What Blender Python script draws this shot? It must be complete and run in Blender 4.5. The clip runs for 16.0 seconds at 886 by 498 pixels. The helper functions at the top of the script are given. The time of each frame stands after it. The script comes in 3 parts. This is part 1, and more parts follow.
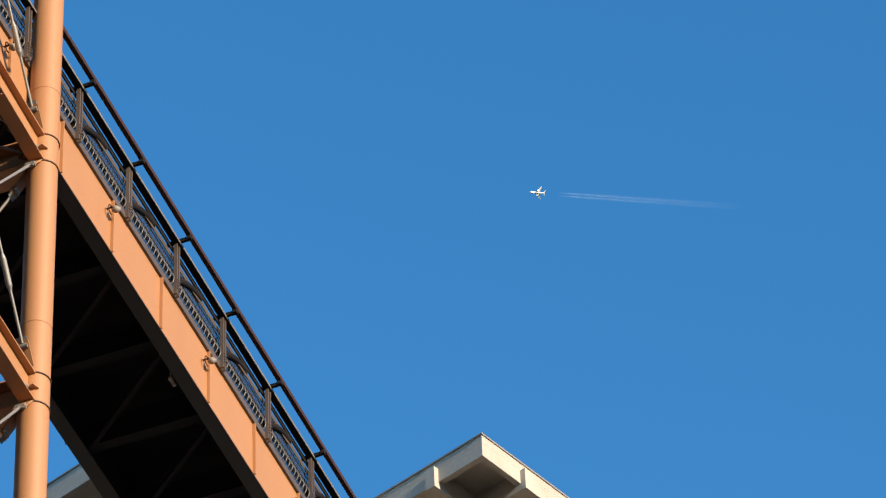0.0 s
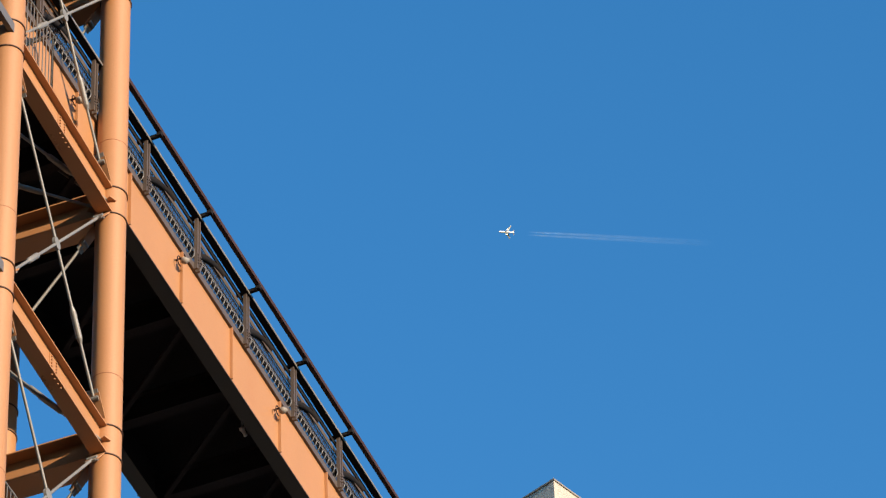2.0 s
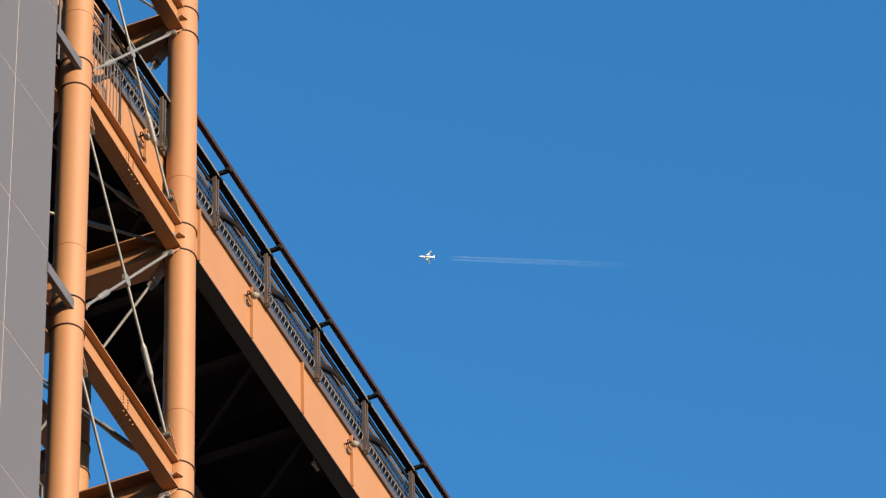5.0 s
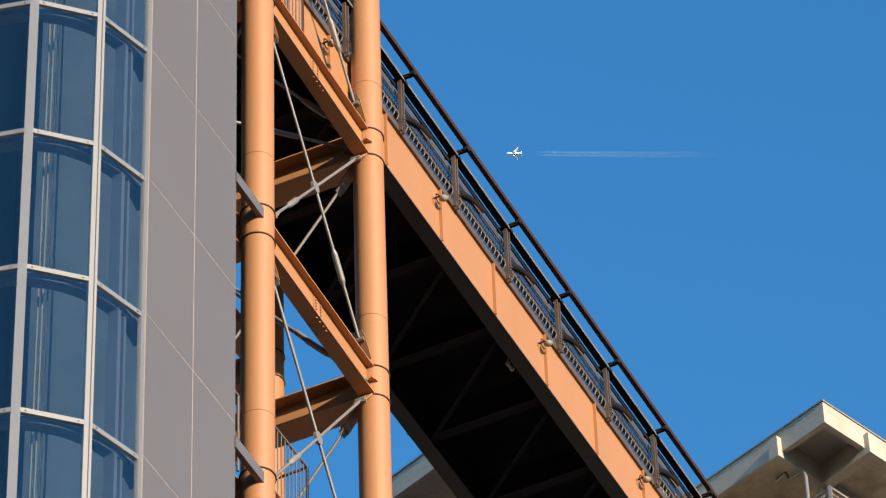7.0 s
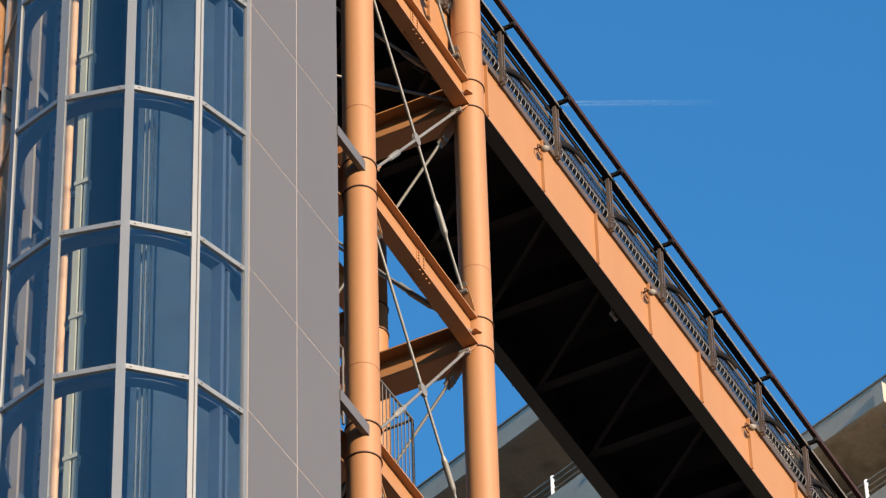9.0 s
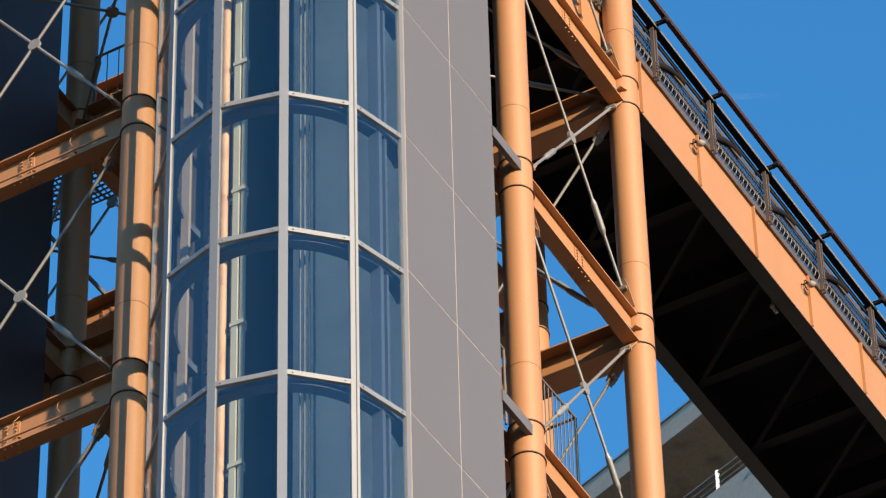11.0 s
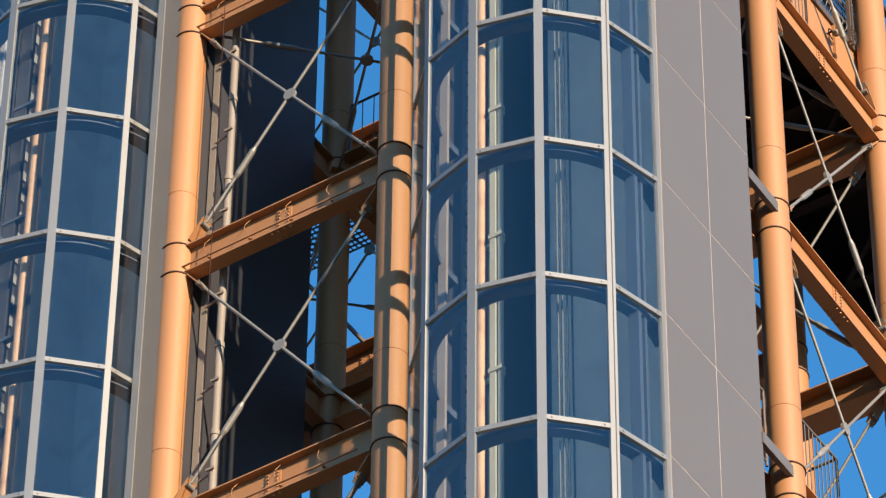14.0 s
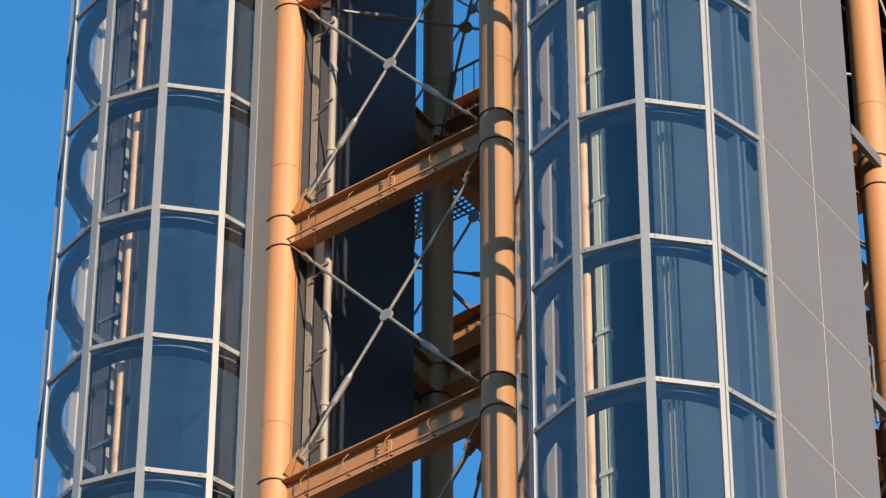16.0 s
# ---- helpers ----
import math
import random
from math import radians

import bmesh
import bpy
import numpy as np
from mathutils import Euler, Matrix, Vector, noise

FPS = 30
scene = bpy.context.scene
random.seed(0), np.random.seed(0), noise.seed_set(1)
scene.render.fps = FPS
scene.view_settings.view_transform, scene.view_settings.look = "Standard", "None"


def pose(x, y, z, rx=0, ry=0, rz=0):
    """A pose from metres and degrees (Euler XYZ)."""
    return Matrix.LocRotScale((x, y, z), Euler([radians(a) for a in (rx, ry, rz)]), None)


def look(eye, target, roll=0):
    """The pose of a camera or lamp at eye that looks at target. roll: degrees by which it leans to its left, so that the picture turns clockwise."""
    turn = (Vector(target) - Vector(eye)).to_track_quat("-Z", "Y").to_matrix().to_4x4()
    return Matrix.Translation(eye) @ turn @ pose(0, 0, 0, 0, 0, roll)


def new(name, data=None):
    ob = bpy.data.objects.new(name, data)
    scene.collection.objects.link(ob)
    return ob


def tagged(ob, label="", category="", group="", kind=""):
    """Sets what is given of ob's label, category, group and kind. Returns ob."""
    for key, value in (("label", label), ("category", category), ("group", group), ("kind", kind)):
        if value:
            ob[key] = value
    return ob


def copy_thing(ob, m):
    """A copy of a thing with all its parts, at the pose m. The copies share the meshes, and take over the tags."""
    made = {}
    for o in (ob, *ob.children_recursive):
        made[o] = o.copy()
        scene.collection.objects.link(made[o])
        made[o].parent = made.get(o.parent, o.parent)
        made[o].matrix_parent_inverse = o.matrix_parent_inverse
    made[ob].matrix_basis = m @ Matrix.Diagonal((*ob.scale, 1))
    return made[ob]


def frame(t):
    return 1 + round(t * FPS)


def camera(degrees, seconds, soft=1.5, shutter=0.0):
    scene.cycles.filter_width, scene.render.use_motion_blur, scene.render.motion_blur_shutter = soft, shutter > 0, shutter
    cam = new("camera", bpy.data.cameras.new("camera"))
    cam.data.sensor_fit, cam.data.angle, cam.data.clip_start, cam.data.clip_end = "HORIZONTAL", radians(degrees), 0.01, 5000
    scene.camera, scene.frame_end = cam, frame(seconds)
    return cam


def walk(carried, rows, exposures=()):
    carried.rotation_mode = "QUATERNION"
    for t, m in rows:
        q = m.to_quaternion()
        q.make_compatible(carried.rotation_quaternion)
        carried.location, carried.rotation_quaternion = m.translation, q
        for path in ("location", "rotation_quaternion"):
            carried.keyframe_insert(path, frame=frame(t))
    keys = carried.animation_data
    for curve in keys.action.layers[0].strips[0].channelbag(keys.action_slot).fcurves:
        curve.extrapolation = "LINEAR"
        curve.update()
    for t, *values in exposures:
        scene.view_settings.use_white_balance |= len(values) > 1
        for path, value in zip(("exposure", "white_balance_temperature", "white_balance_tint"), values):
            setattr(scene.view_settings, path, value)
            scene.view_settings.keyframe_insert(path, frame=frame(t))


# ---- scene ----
# Camera: a person on the ground pans a long lens over the tower.
cam = camera(10.54, 16.0, soft=1.3)
EYE = (0.0, 0.0, 1.6)


def aim(az, el, roll):
    a, e = radians(az), radians(el)
    d = Vector((math.cos(e) * math.cos(a), math.cos(e) * math.sin(a), math.sin(e)))
    return look(EYE, Vector(EYE) + d * 100, roll)


AIMS = [
    (0.0, 19.626, 44.175, -2.488),
    (0.5, 20.001, 44.470, -2.300),
    (1.0, 20.359, 44.684, -2.125),
    (1.5, 20.588, 44.832, -2.504),
    (2.0, 20.739, 44.768, -2.603),
    (2.5, 20.767, 44.727, -2.274),
    (3.0, 20.647, 44.651, -2.671),
    (3.2, 20.459, 44.588, -2.879),
    (5.3, 22.422, 45.358, -2.524),
    (5.5, 22.798, 45.467, -2.539),
    (6.0, 23.661, 45.222, -2.139),
    (6.5, 24.479, 44.742, -1.949),
    (7.0, 25.115, 44.083, -2.153),
    (7.5, 25.492, 43.826, -2.014),
    (8.0, 25.860, 43.714, -1.958),
    (8.5, 26.272, 43.551, -1.777),
    (9.0, 26.835, 43.544, -1.769),
    (9.5, 27.555, 43.586, -1.358),
    (9.7, 27.871, 43.620, -1.516),
    (11.8, 30.234, 43.701, -0.828),
    (12.0, 30.392, 43.788, -0.598),
    (12.5, 30.790, 43.963, -0.417),
    (13.0, 31.278, 44.032, -0.003),
    (13.5, 32.297, 44.106, 0.379),
    (14.0, 33.688, 44.150, 0.544),
    (14.5, 34.418, 44.086, 0.333),
    (15.0, 34.886, 44.068, 0.382),
    (15.5, 35.093, 43.960, -0.152),
    (16.0, 35.416, 43.743, 0.136),
]
walk(cam, [(t, aim(a, e, r)) for t, a, e, r in AIMS], exposures=[(0.0, 1.27), (9.0, 1.29), (12.0, 1.43), (16.0, 1.40)])

# ---- light ----
SUN_AZ, SUN_EL = 246.0, 16.0
world = bpy.data.worlds.new("world")
scene.world = world
world.use_nodes = True
wn = world.node_tree.nodes
sky = wn.new("ShaderNodeTexSky")
sky.sky_type = "NISHITA"
sky.sun_disc = False
sky.sun_elevation = radians(SUN_EL)
sky.sun_rotation = radians(90.0 - SUN_AZ)
sky.altitude = 200
sky.air_density, sky.dust_density, sky.ozone_density = 1.0, 0.0, 1.6
wn["Background"].inputs["Strength"].default_value = 0.115
vivid = wn.new("ShaderNodeHueSaturation")
vivid.inputs["Saturation"].default_value = 1.365
world.node_tree.links.new(sky.outputs["Color"], vivid.inputs["Color"])
world.node_tree.links.new(vivid.outputs["Color"], wn["Background"].inputs["Color"])
sun_data = bpy.data.lights.new("sun", "SUN")
sun_data.energy, sun_data.angle, sun_data.color = 3.9, radians(0.55), (1.0, 0.81, 0.59)
sun = new("sun", sun_data)
sd = Vector((math.cos(radians(SUN_EL)) * math.cos(radians(SUN_AZ)), math.cos(radians(SUN_EL)) * math.sin(radians(SUN_AZ)), math.sin(radians(SUN_EL))))
sun.matrix_world = look(sd * 300 + Vector((50, 30, 0)), (50, 30, 0))


# ---- materials ----
def material(name, base, rough=0.6, metal=0.0, vary=0.12, scale=1.2, fine=30.0, bump=0.15, stain=None, stain_amount=0.0, streak=1.0, spec=0.5):
    """Principled paint, metal or stone with broad stains, fine grain and a fine relief, in metres."""
    m = bpy.data.materials.new(name)
    m.use_nodes = True
    nt = m.node_tree
    n, l = nt.nodes, nt.links
    b = n["Principled BSDF"]
    b.inputs["Roughness"].default_value = rough
    b.inputs["Metallic"].default_value = metal
    b.inputs["Specular IOR Level"].default_value = spec
    geo = n.new("ShaderNodeNewGeometry")
    mp = n.new("ShaderNodeMapping")
    mp.inputs["Scale"].default_value = (1, 1, streak)
    l.new(geo.outputs["Position"], mp.inputs["Vector"])
    big = n.new("ShaderNodeTexNoise")
    big.inputs["Scale"].default_value, big.inputs["Detail"].default_value = scale, 6
    small = n.new("ShaderNodeTexNoise")
    small.inputs["Scale"].default_value, small.inputs["Detail"].default_value = fine, 3
    l.new(mp.outputs["Vector"], big.inputs["Vector"])
    l.new(geo.outputs["Position"], small.inputs["Vector"])
    info = n.new("ShaderNodeObjectInfo")
    add = n.new("ShaderNodeMath")
    add.operation = "ADD"
    l.new(big.outputs["Fac"], add.inputs[0])
    l.new(small.outputs["Fac"], add.inputs[1])
    add2 = n.new("ShaderNodeMath")
    add2.operation = "MULTIPLY_ADD"
    l.new(info.outputs["Random"], add2.inputs[0])
    add2.inputs[1].default_value = 0.35
    l.new(add.outputs[0], add2.inputs[2])
    rng = n.new("ShaderNodeMapRange")
    rng.inputs["From Min"].default_value, rng.inputs["From Max"].default_value = 0.7, 1.7
    rng.inputs["To Min"].default_value, rng.inputs["To Max"].default_value = 1 - vary, 1 + vary
    l.new(add2.outputs[0], rng.inputs["Value"])
    mul = n.new("ShaderNodeVectorMath")
    mul.operation = "SCALE"
    mul.inputs[0].default_value = base
    l.new(rng.outputs["Result"], mul.inputs["Scale"])
    out = mul.outputs["Vector"]
    if stain:
        ramp = n.new("ShaderNodeMapRange")
        ramp.inputs["From Min"].default_value, ramp.inputs["From Max"].default_value = 0.5, 0.72
        ramp.inputs["To Max"].default_value = stain_amount
        sn = n.new("ShaderNodeTexNoise")
        sn.inputs["Scale"].default_value, sn.inputs["Detail"].default_value = scale * 2.3, 8
        l.new(mp.outputs["Vector"], sn.inputs["Vector"])
        l.new(sn.outputs["Fac"], ramp.inputs["Value"])
        mix = n.new("ShaderNodeMix")
        mix.data_type = "RGBA"
        l.new(ramp.outputs["Result"], mix.inputs["Factor"])
        l.new(out, mix.inputs["A"])
        mix.inputs["B"].default_value = (*stain, 1)
        out = mix.outputs["Result"]
    l.new(out, b.inputs["Base Color"])
    bp = n.new("ShaderNodeBump")
    bp.inputs["Strength"].default_value, bp.inputs["Distance"].default_value = bump, 0.01
    l.new(small.outputs["Fac"], bp.inputs["Height"])
    l.new(bp.outputs["Normal"], b.inputs["Normal"])
    return m


def glass_material(name, tint):
    """Tinted sheet glass: a clear body that colours what is seen and lit through it, and a mirror film by Fresnel."""
    m = bpy.data.materials.new(name)
    m.use_nodes = True
    n, l = m.node_tree.nodes, m.node_tree.links
    n.remove(n["Principled BSDF"])
    clear = n.new("ShaderNodeBsdfTransparent")
    clear.inputs["Color"].default_value = (*tint, 1)
    gloss = n.new("ShaderNodeBsdfGlossy")
    gloss.inputs["Roughness"].default_value = 0.02
    gloss.inputs["Color"].default_value = (0.95, 0.95, 0.95, 1)
    lw = n.new("ShaderNodeLayerWeight")
    lw.inputs["Blend"].default_value = 0.5
    pw = n.new("ShaderNodeMath")
    pw.operation = "POWER"
    pw.inputs[1].default_value = 5.0
    l.new(lw.outputs["Facing"], pw.inputs[0])
    fr = n.new("ShaderNodeMath")
    fr.operation = "MULTIPLY_ADD"
    fr.inputs[1].default_value, fr.inputs[2].default_value = 0.85, 0.060
    l.new(pw.outputs[0], fr.inputs[0])
    nz = n.new("ShaderNodeTexNoise")
    nz.inputs["Scale"].default_value = 0.9
    bp = n.new("ShaderNodeBump")
    bp.inputs["Strength"].default_value, bp.inputs["Distance"].default_value = 0.06, 0.02
    l.new(nz.outputs["Fac"], bp.inputs["Height"])
    l.new(bp.outputs["Normal"], gloss.inputs["Normal"])
    mix = n.new("ShaderNodeMixShader")
    l.new(fr.outputs[0], mix.inputs["Fac"])
    l.new(clear.outputs[0], mix.inputs[1])
    l.new(gloss.outputs[0], mix.inputs[2])
    l.new(mix.outputs[0], n["Material Output"].inputs["Surface"])
    return m


ORANGE = material("orange_paint", (0.350, 0.164, 0.066), 0.55, vary=0.10, scale=0.9, stain=(0.34, 0.13, 0.05), stain_amount=0.22, streak=0.25)
RINGMAT = material("dark_seam", (0.0667, 0.03, 0.0167), 0.7)
BROWN = material("brown_rail_paint", (0.042, 0.018, 0.013), 0.7, vary=0.2, spec=0.25)
STEEL = material("galvanised_steel", (0.22, 0.2067, 0.1867), 0.5, metal=0.3, vary=0.25)
PANEL = material("grey_cladding", (0.104, 0.099, 0.1005), 0.5, vary=0.05, scale=0.6, bump=0.05)
JOINT = material("panel_joint_seal", (0.30, 0.255, 0.23), 0.7)
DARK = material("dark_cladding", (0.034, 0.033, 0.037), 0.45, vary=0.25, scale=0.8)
# Near-black: the shade of undersides is put into this colour.
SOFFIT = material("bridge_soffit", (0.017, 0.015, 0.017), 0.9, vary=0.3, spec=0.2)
# Girder flange colour, near-black to carry the shade on its underside.
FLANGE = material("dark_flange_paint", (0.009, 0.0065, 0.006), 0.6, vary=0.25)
EDGEGREY = material("warm_grey_edge_metal", (0.135, 0.118, 0.10), 0.5, vary=0.1)
# Pale grey that paints the sunlit lining patches in the left shaft.
PALEPLATE = material("pale_grey_rack_plates", (0.20, 0.195, 0.185), 0.6, vary=0.15)
INK = material("black_railing_paint", (0.012, 0.010, 0.010), 0.85, vary=0.2, spec=0.15)
ALU = material("mullion_aluminium", (0.275, 0.27, 0.256), 0.36, metal=0.45, vary=0.06)
GLASS = glass_material("blue_tinted_glass", (0.965, 0.98, 0.985))
LINING = material("shaft_lining", (0.94, 0.84, 0.68), 0.6, vary=0.2, scale=0.7, stain=(0.3, 0.3, 0.28), stain_amount=0.2)
POSTPAINT = material("worn_brown_post_paint", (0.0867, 0.0633, 0.05), 0.45, vary=0.25)
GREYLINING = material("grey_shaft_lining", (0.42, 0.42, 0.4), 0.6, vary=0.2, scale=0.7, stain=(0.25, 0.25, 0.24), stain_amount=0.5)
BARS = material("worn_railing_bars", (0.12, 0.108, 0.097), 0.4, metal=0.0, vary=0.25)
CREAM = material("cream_rail", (0.4133, 0.4, 0.3067), 0.5)
COPPER = material("copper_brown_post", (0.50, 0.31, 0.18), 0.5, stain=(0.2, 0.08, 0.04), stain_amount=0.5)
CONCRETE = material("weathered_concrete", (0.385, 0.35, 0.295), 0.85, vary=0.14, scale=0.5, fine=8, bump=0.3, stain=(0.34, 0.29, 0.22), stain_amount=0.5)
STAINED = material("stained_soffit", (0.44, 0.37, 0.28), 0.9, vary=0.2, scale=0.4, fine=6, bump=0.3, stain=(0.16, 0.13, 0.10), stain_amount=0.75)
WHITE = material("white_paint", (0.86, 0.86, 0.86), 0.4, vary=0.03)
AIRWHITE = material("aircraft_white", (0.94, 0.95, 0.97), 0.6, vary=0.01)
PAVING = material("dark_asphalt", (0.042, 0.040, 0.038), 0.9, vary=0.3, fine=60)
# Dark green for the added hill ring that holds back low sky light.
HILL = material("wooded_hill", (0.045, 0.055, 0.03), 0.95, vary=0.3, scale=0.01, fine=0.2)


# ---- mesh tools ----
class Shape:
    """Collects vertices and faces of one mesh, in world metres."""

    def __init__(self):
        self.v, self.f, self.s = [], [], []

    def add(self, verts, faces, smooth=False):
        k = len(self.v)
        self.v += [tuple(p) for p in verts]
        self.f += [tuple(i + k for i in q) for q in faces]
        self.s += [smooth] * len(faces)
        return self

    def box(self, lo, hi, m=None):
        (a, b, c), (d, e, g) = lo, hi
        p = [Vector(q) for q in ((a, b, c), (d, b, c), (d, e, c), (a, e, c), (a, b, g), (d, b, g), (d, e, g), (a, e, g))]
        if m:
            p = [m @ q for q in p]
        return self.add(p, [(3, 2, 1, 0), (4, 5, 6, 7), (0, 1, 5, 4), (1, 2, 6, 5), (2, 3, 7, 6), (3, 0, 4, 7)])

    def bar(self, p, q, w, h, up=(0, 0, 1)):
        """A square bar from p to q, w wide and h high."""
        m, d = frame_along(p, q, up)
        return self.box((0, -w / 2, -h / 2), (d, w / 2, h / 2), m)

    def rod(self, p, q, r, n=12, r2=None, caps=True):
        m, d = frame_along(p, q)
        r2 = r if r2 is None else r2
        a = [(math.cos(2 * math.pi * i / n), math.sin(2 * math.pi * i / n)) for i in range(n)]
        lo = [m @ Vector((0, r * c, r * s)) for c, s in a]
        hi = [m @ Vector((d, r2 * c, r2 * s)) for c, s in a]
        self.add(lo + hi, [(i, (i + 1) % n, n + (i + 1) % n, n + i) for i in range(n)], True)
        if caps:
            self.add(lo, [tuple(reversed(range(n)))])
            self.add(hi, [tuple(range(n))])
        return self

    def path(self, pts, r, n=6):
        """One unbroken tube along the points."""
        pts = [Vector(p) for p in pts]
        rings = []
        side = None
        for i, p in enumerate(pts):
            t = (pts[min(i + 1, len(pts) - 1)] - pts[max(i - 1, 0)]).normalized()
            if side is None:
                side = t.cross(Vector((0, 0, 1)) if abs(t.z) < 0.9 else Vector((0, 1, 0))).normalized()
            side = (side - t * side.dot(t)).normalized()
            up = t.cross(side)
            rings += [p + side * r * math.cos(2 * math.pi * k / n) + up * r * math.sin(2 * math.pi * k / n) for k in range(n)]
        m = len(pts)
        fs = [(i * n + k, i * n + (k + 1) % n, (i + 1) * n + (k + 1) % n, (i + 1) * n + k) for i in range(m - 1) for k in range(n)]
        self.add(rings, fs, True)
        return self.add(rings[:n], [tuple(range(n))]).add(rings[-n:], [tuple(range(n))])

    def ibeam(self, p, q, depth, width, tf=0.03, tw=0.02):
        m, d = frame_along(p, q)
        w, h, a, b = width / 2, depth / 2, tw / 2, depth / 2 - tf
        prof = [(-w, -h), (w, -h), (w, -b), (a, -b), (a, b), (w, b), (w, h), (-w, h), (-w, b), (-a, b), (-a, -b), (-w, -b)]
        vs = [m @ Vector((x, y, z)) for x in (0, d) for y, z in prof]
        n = len(prof)
        return self.add(vs, [(i, (i + 1) % n, n + (i + 1) % n, n + i) for i in range(n)] + [tuple(range(n)), tuple(range(n, 2 * n))])

    def ball(self, c, r, n=10):
        vs, fs = [], []
        for i in range(n + 1):
            for j in range(n):
                a, b = math.pi * i / n, 2 * math.pi * j / n
                vs.append((c[0] + r * math.sin(a) * math.cos(b), c[1] + r * math.sin(a) * math.sin(b), c[2] + r * math.cos(a)))
        for i in range(n):
            for j in range(n):
                fs.append((i * n + j, (i + 1) * n + j, (i + 1) * n + (j + 1) % n, i * n + (j + 1) % n))
        return self.add(vs, fs, True)

    def ring(self, c, r0, r1, z0, z1, n=32, a0=0.0, a1=360.0):
        """A flat ring or arc of rectangular section about a vertical axis."""
        full = a1 - a0 >= 360
        k = n if full else n + 1
        vs = []
        for i in range(k):
            a = radians(a0 + (a1 - a0) * i / n)
            for r, z in ((r0, z0), (r1, z0), (r1, z1), (r0, z1)):
                vs.append((c[0] + r * math.cos(a), c[1] + r * math.sin(a), z))
        fs = []
        for i in range(n):
            j = (i + 1) % k
            for e in range(4):
                fs.append((4 * i + e, 4 * j + e, 4 * j + (e + 1) % 4, 4 * i + (e + 1) % 4))
        return self.add(vs, fs)

    def mesh(self, name, mat, origin=(0, 0, 0)):
        me = bpy.data.meshes.new(name)
        o = Vector(origin)
        me.from_pydata([Vector(p) - o for p in self.v], [], self.f)
        me.polygons.foreach_set("use_smooth", self.s)
        me.materials.append(mat)
        bm = bmesh.new()
        bm.from_mesh(me)
        bmesh.ops.recalc_face_normals(bm, faces=bm.faces)
        bm.to_mesh(me)
        bm.free()
        return me


def frame_along(p, q, up=(0, 0, 1)):
    """A frame with x from p to q and z as near to up as may be; and the length."""
    p, q = Vector(p), Vector(q)
    d = q - p
    x = d.normalized()
    up = Vector(up)
    if abs(x.dot(up)) > 0.99:
        up = Vector((0, 1, 0))
    y = up.cross(x).normalized()
    z = x.cross(y)
    return Matrix(((x.x, y.x, z.x, p.x), (x.y, y.y, z.y, p.y), (x.z, y.z, z.z, p.z), (0, 0, 0, 1))), d.length


AT = {}


def thing(name, at, label, category, group="", kind=""):
    ob = new(name)
    ob.location = at
    ob.empty_display_size = 0.5
    AT[ob] = Vector(at)
    return tagged(ob, label, category, group, kind)


def solid(name, shape, mat, label, category, kind="", group=""):
    return tagged(new(name, shape.mesh(name, mat)), label, category, group, kind)


def part(name, shape, mat, parent, label=""):
    """Links a shape in world metres as one mesh under a thing or a part."""
    ob = new(name, shape.mesh(name, mat, AT[parent]))
    ob.parent = parent
    AT[ob] = AT[parent]
    return tagged(ob, label)


def again(ob, shift, parent=None):
    """The same part once more, moved by a vector, with the same mesh; or the same sub-part under another part."""
    o = new(ob.name.split(".")[0], ob.data)
    o.parent = parent or ob.parent
    o.location = ob.location + Vector(shift)
    o.visible_shadow = ob.visible_shadow
    AT[o] = AT[ob]
    if ob.get("label"):
        o["label"] = ob["label"]
    return o


# ---- setting ----
# Ground out of view; its dark tone keeps bounce light on undersides low.
ground = Shape().add([(-2500, -2500, 0), (2500, -2500, 0), (2500, 2500, 0), (-2500, 2500, 0)], [(0, 1, 2, 3)])
solid("ground", ground, PAVING, "dark grey asphalt ground round the tower", "ground", "structure")


def hills():
    """Unseen ring of dark hills, added all round to block the horizon's glow."""
    n, rows = 120, 5
    vs = []
    for i in range(n):
        a = 2 * math.pi * i / n
        h = 235 + 70 * noise.noise((3 * math.cos(a), 3 * math.sin(a), 0.3)) + 40 * noise.noise((11 * math.cos(a), 11 * math.sin(a), 1.7))
        for j in range(rows):
            f = j / (rows - 1)
            r = 950 + 650 * f + 60 * noise.noise((5 * math.cos(a), 5 * math.sin(a), f))
            vs.append((50 + r * math.cos(a), 30 + r * math.sin(a), -2 + h * math.sin(f * math.pi / 2)))
    fs = [(i * rows + j, i * rows + j + 1, (i + 1) % n * rows + j + 1, (i + 1) % n * rows + j) for i in range(n) for j in range(rows - 1)]
    solid("backdrop", Shape().add(vs, fs, True), HILL, "unseen dark hill ring added to block low sky light", "hills", "structure")


hills()

# ---- steel tower ----
STOREY = 6.37
BEAM_Z = 62.45
LEVELS = range(-9, 4)
TOP = 84.0
COLS = [(49.95, 34.35), (49.95, 39.13), (54.85, 29.4), (54.85, 34.35), (54.85, 39.13), (54.85, 44.0),
        (59.68, 29.53), (59.57, 34.35), (59.57, 39.13), (59.57, 44.0), (64.37, 34.23), (64.3, 39.13)]
CR = 0.305
tower = thing("steel_tower", (57.2, 36.7, 0), "orange painted steel tower frame of round columns, beams and tie rods", "tower")


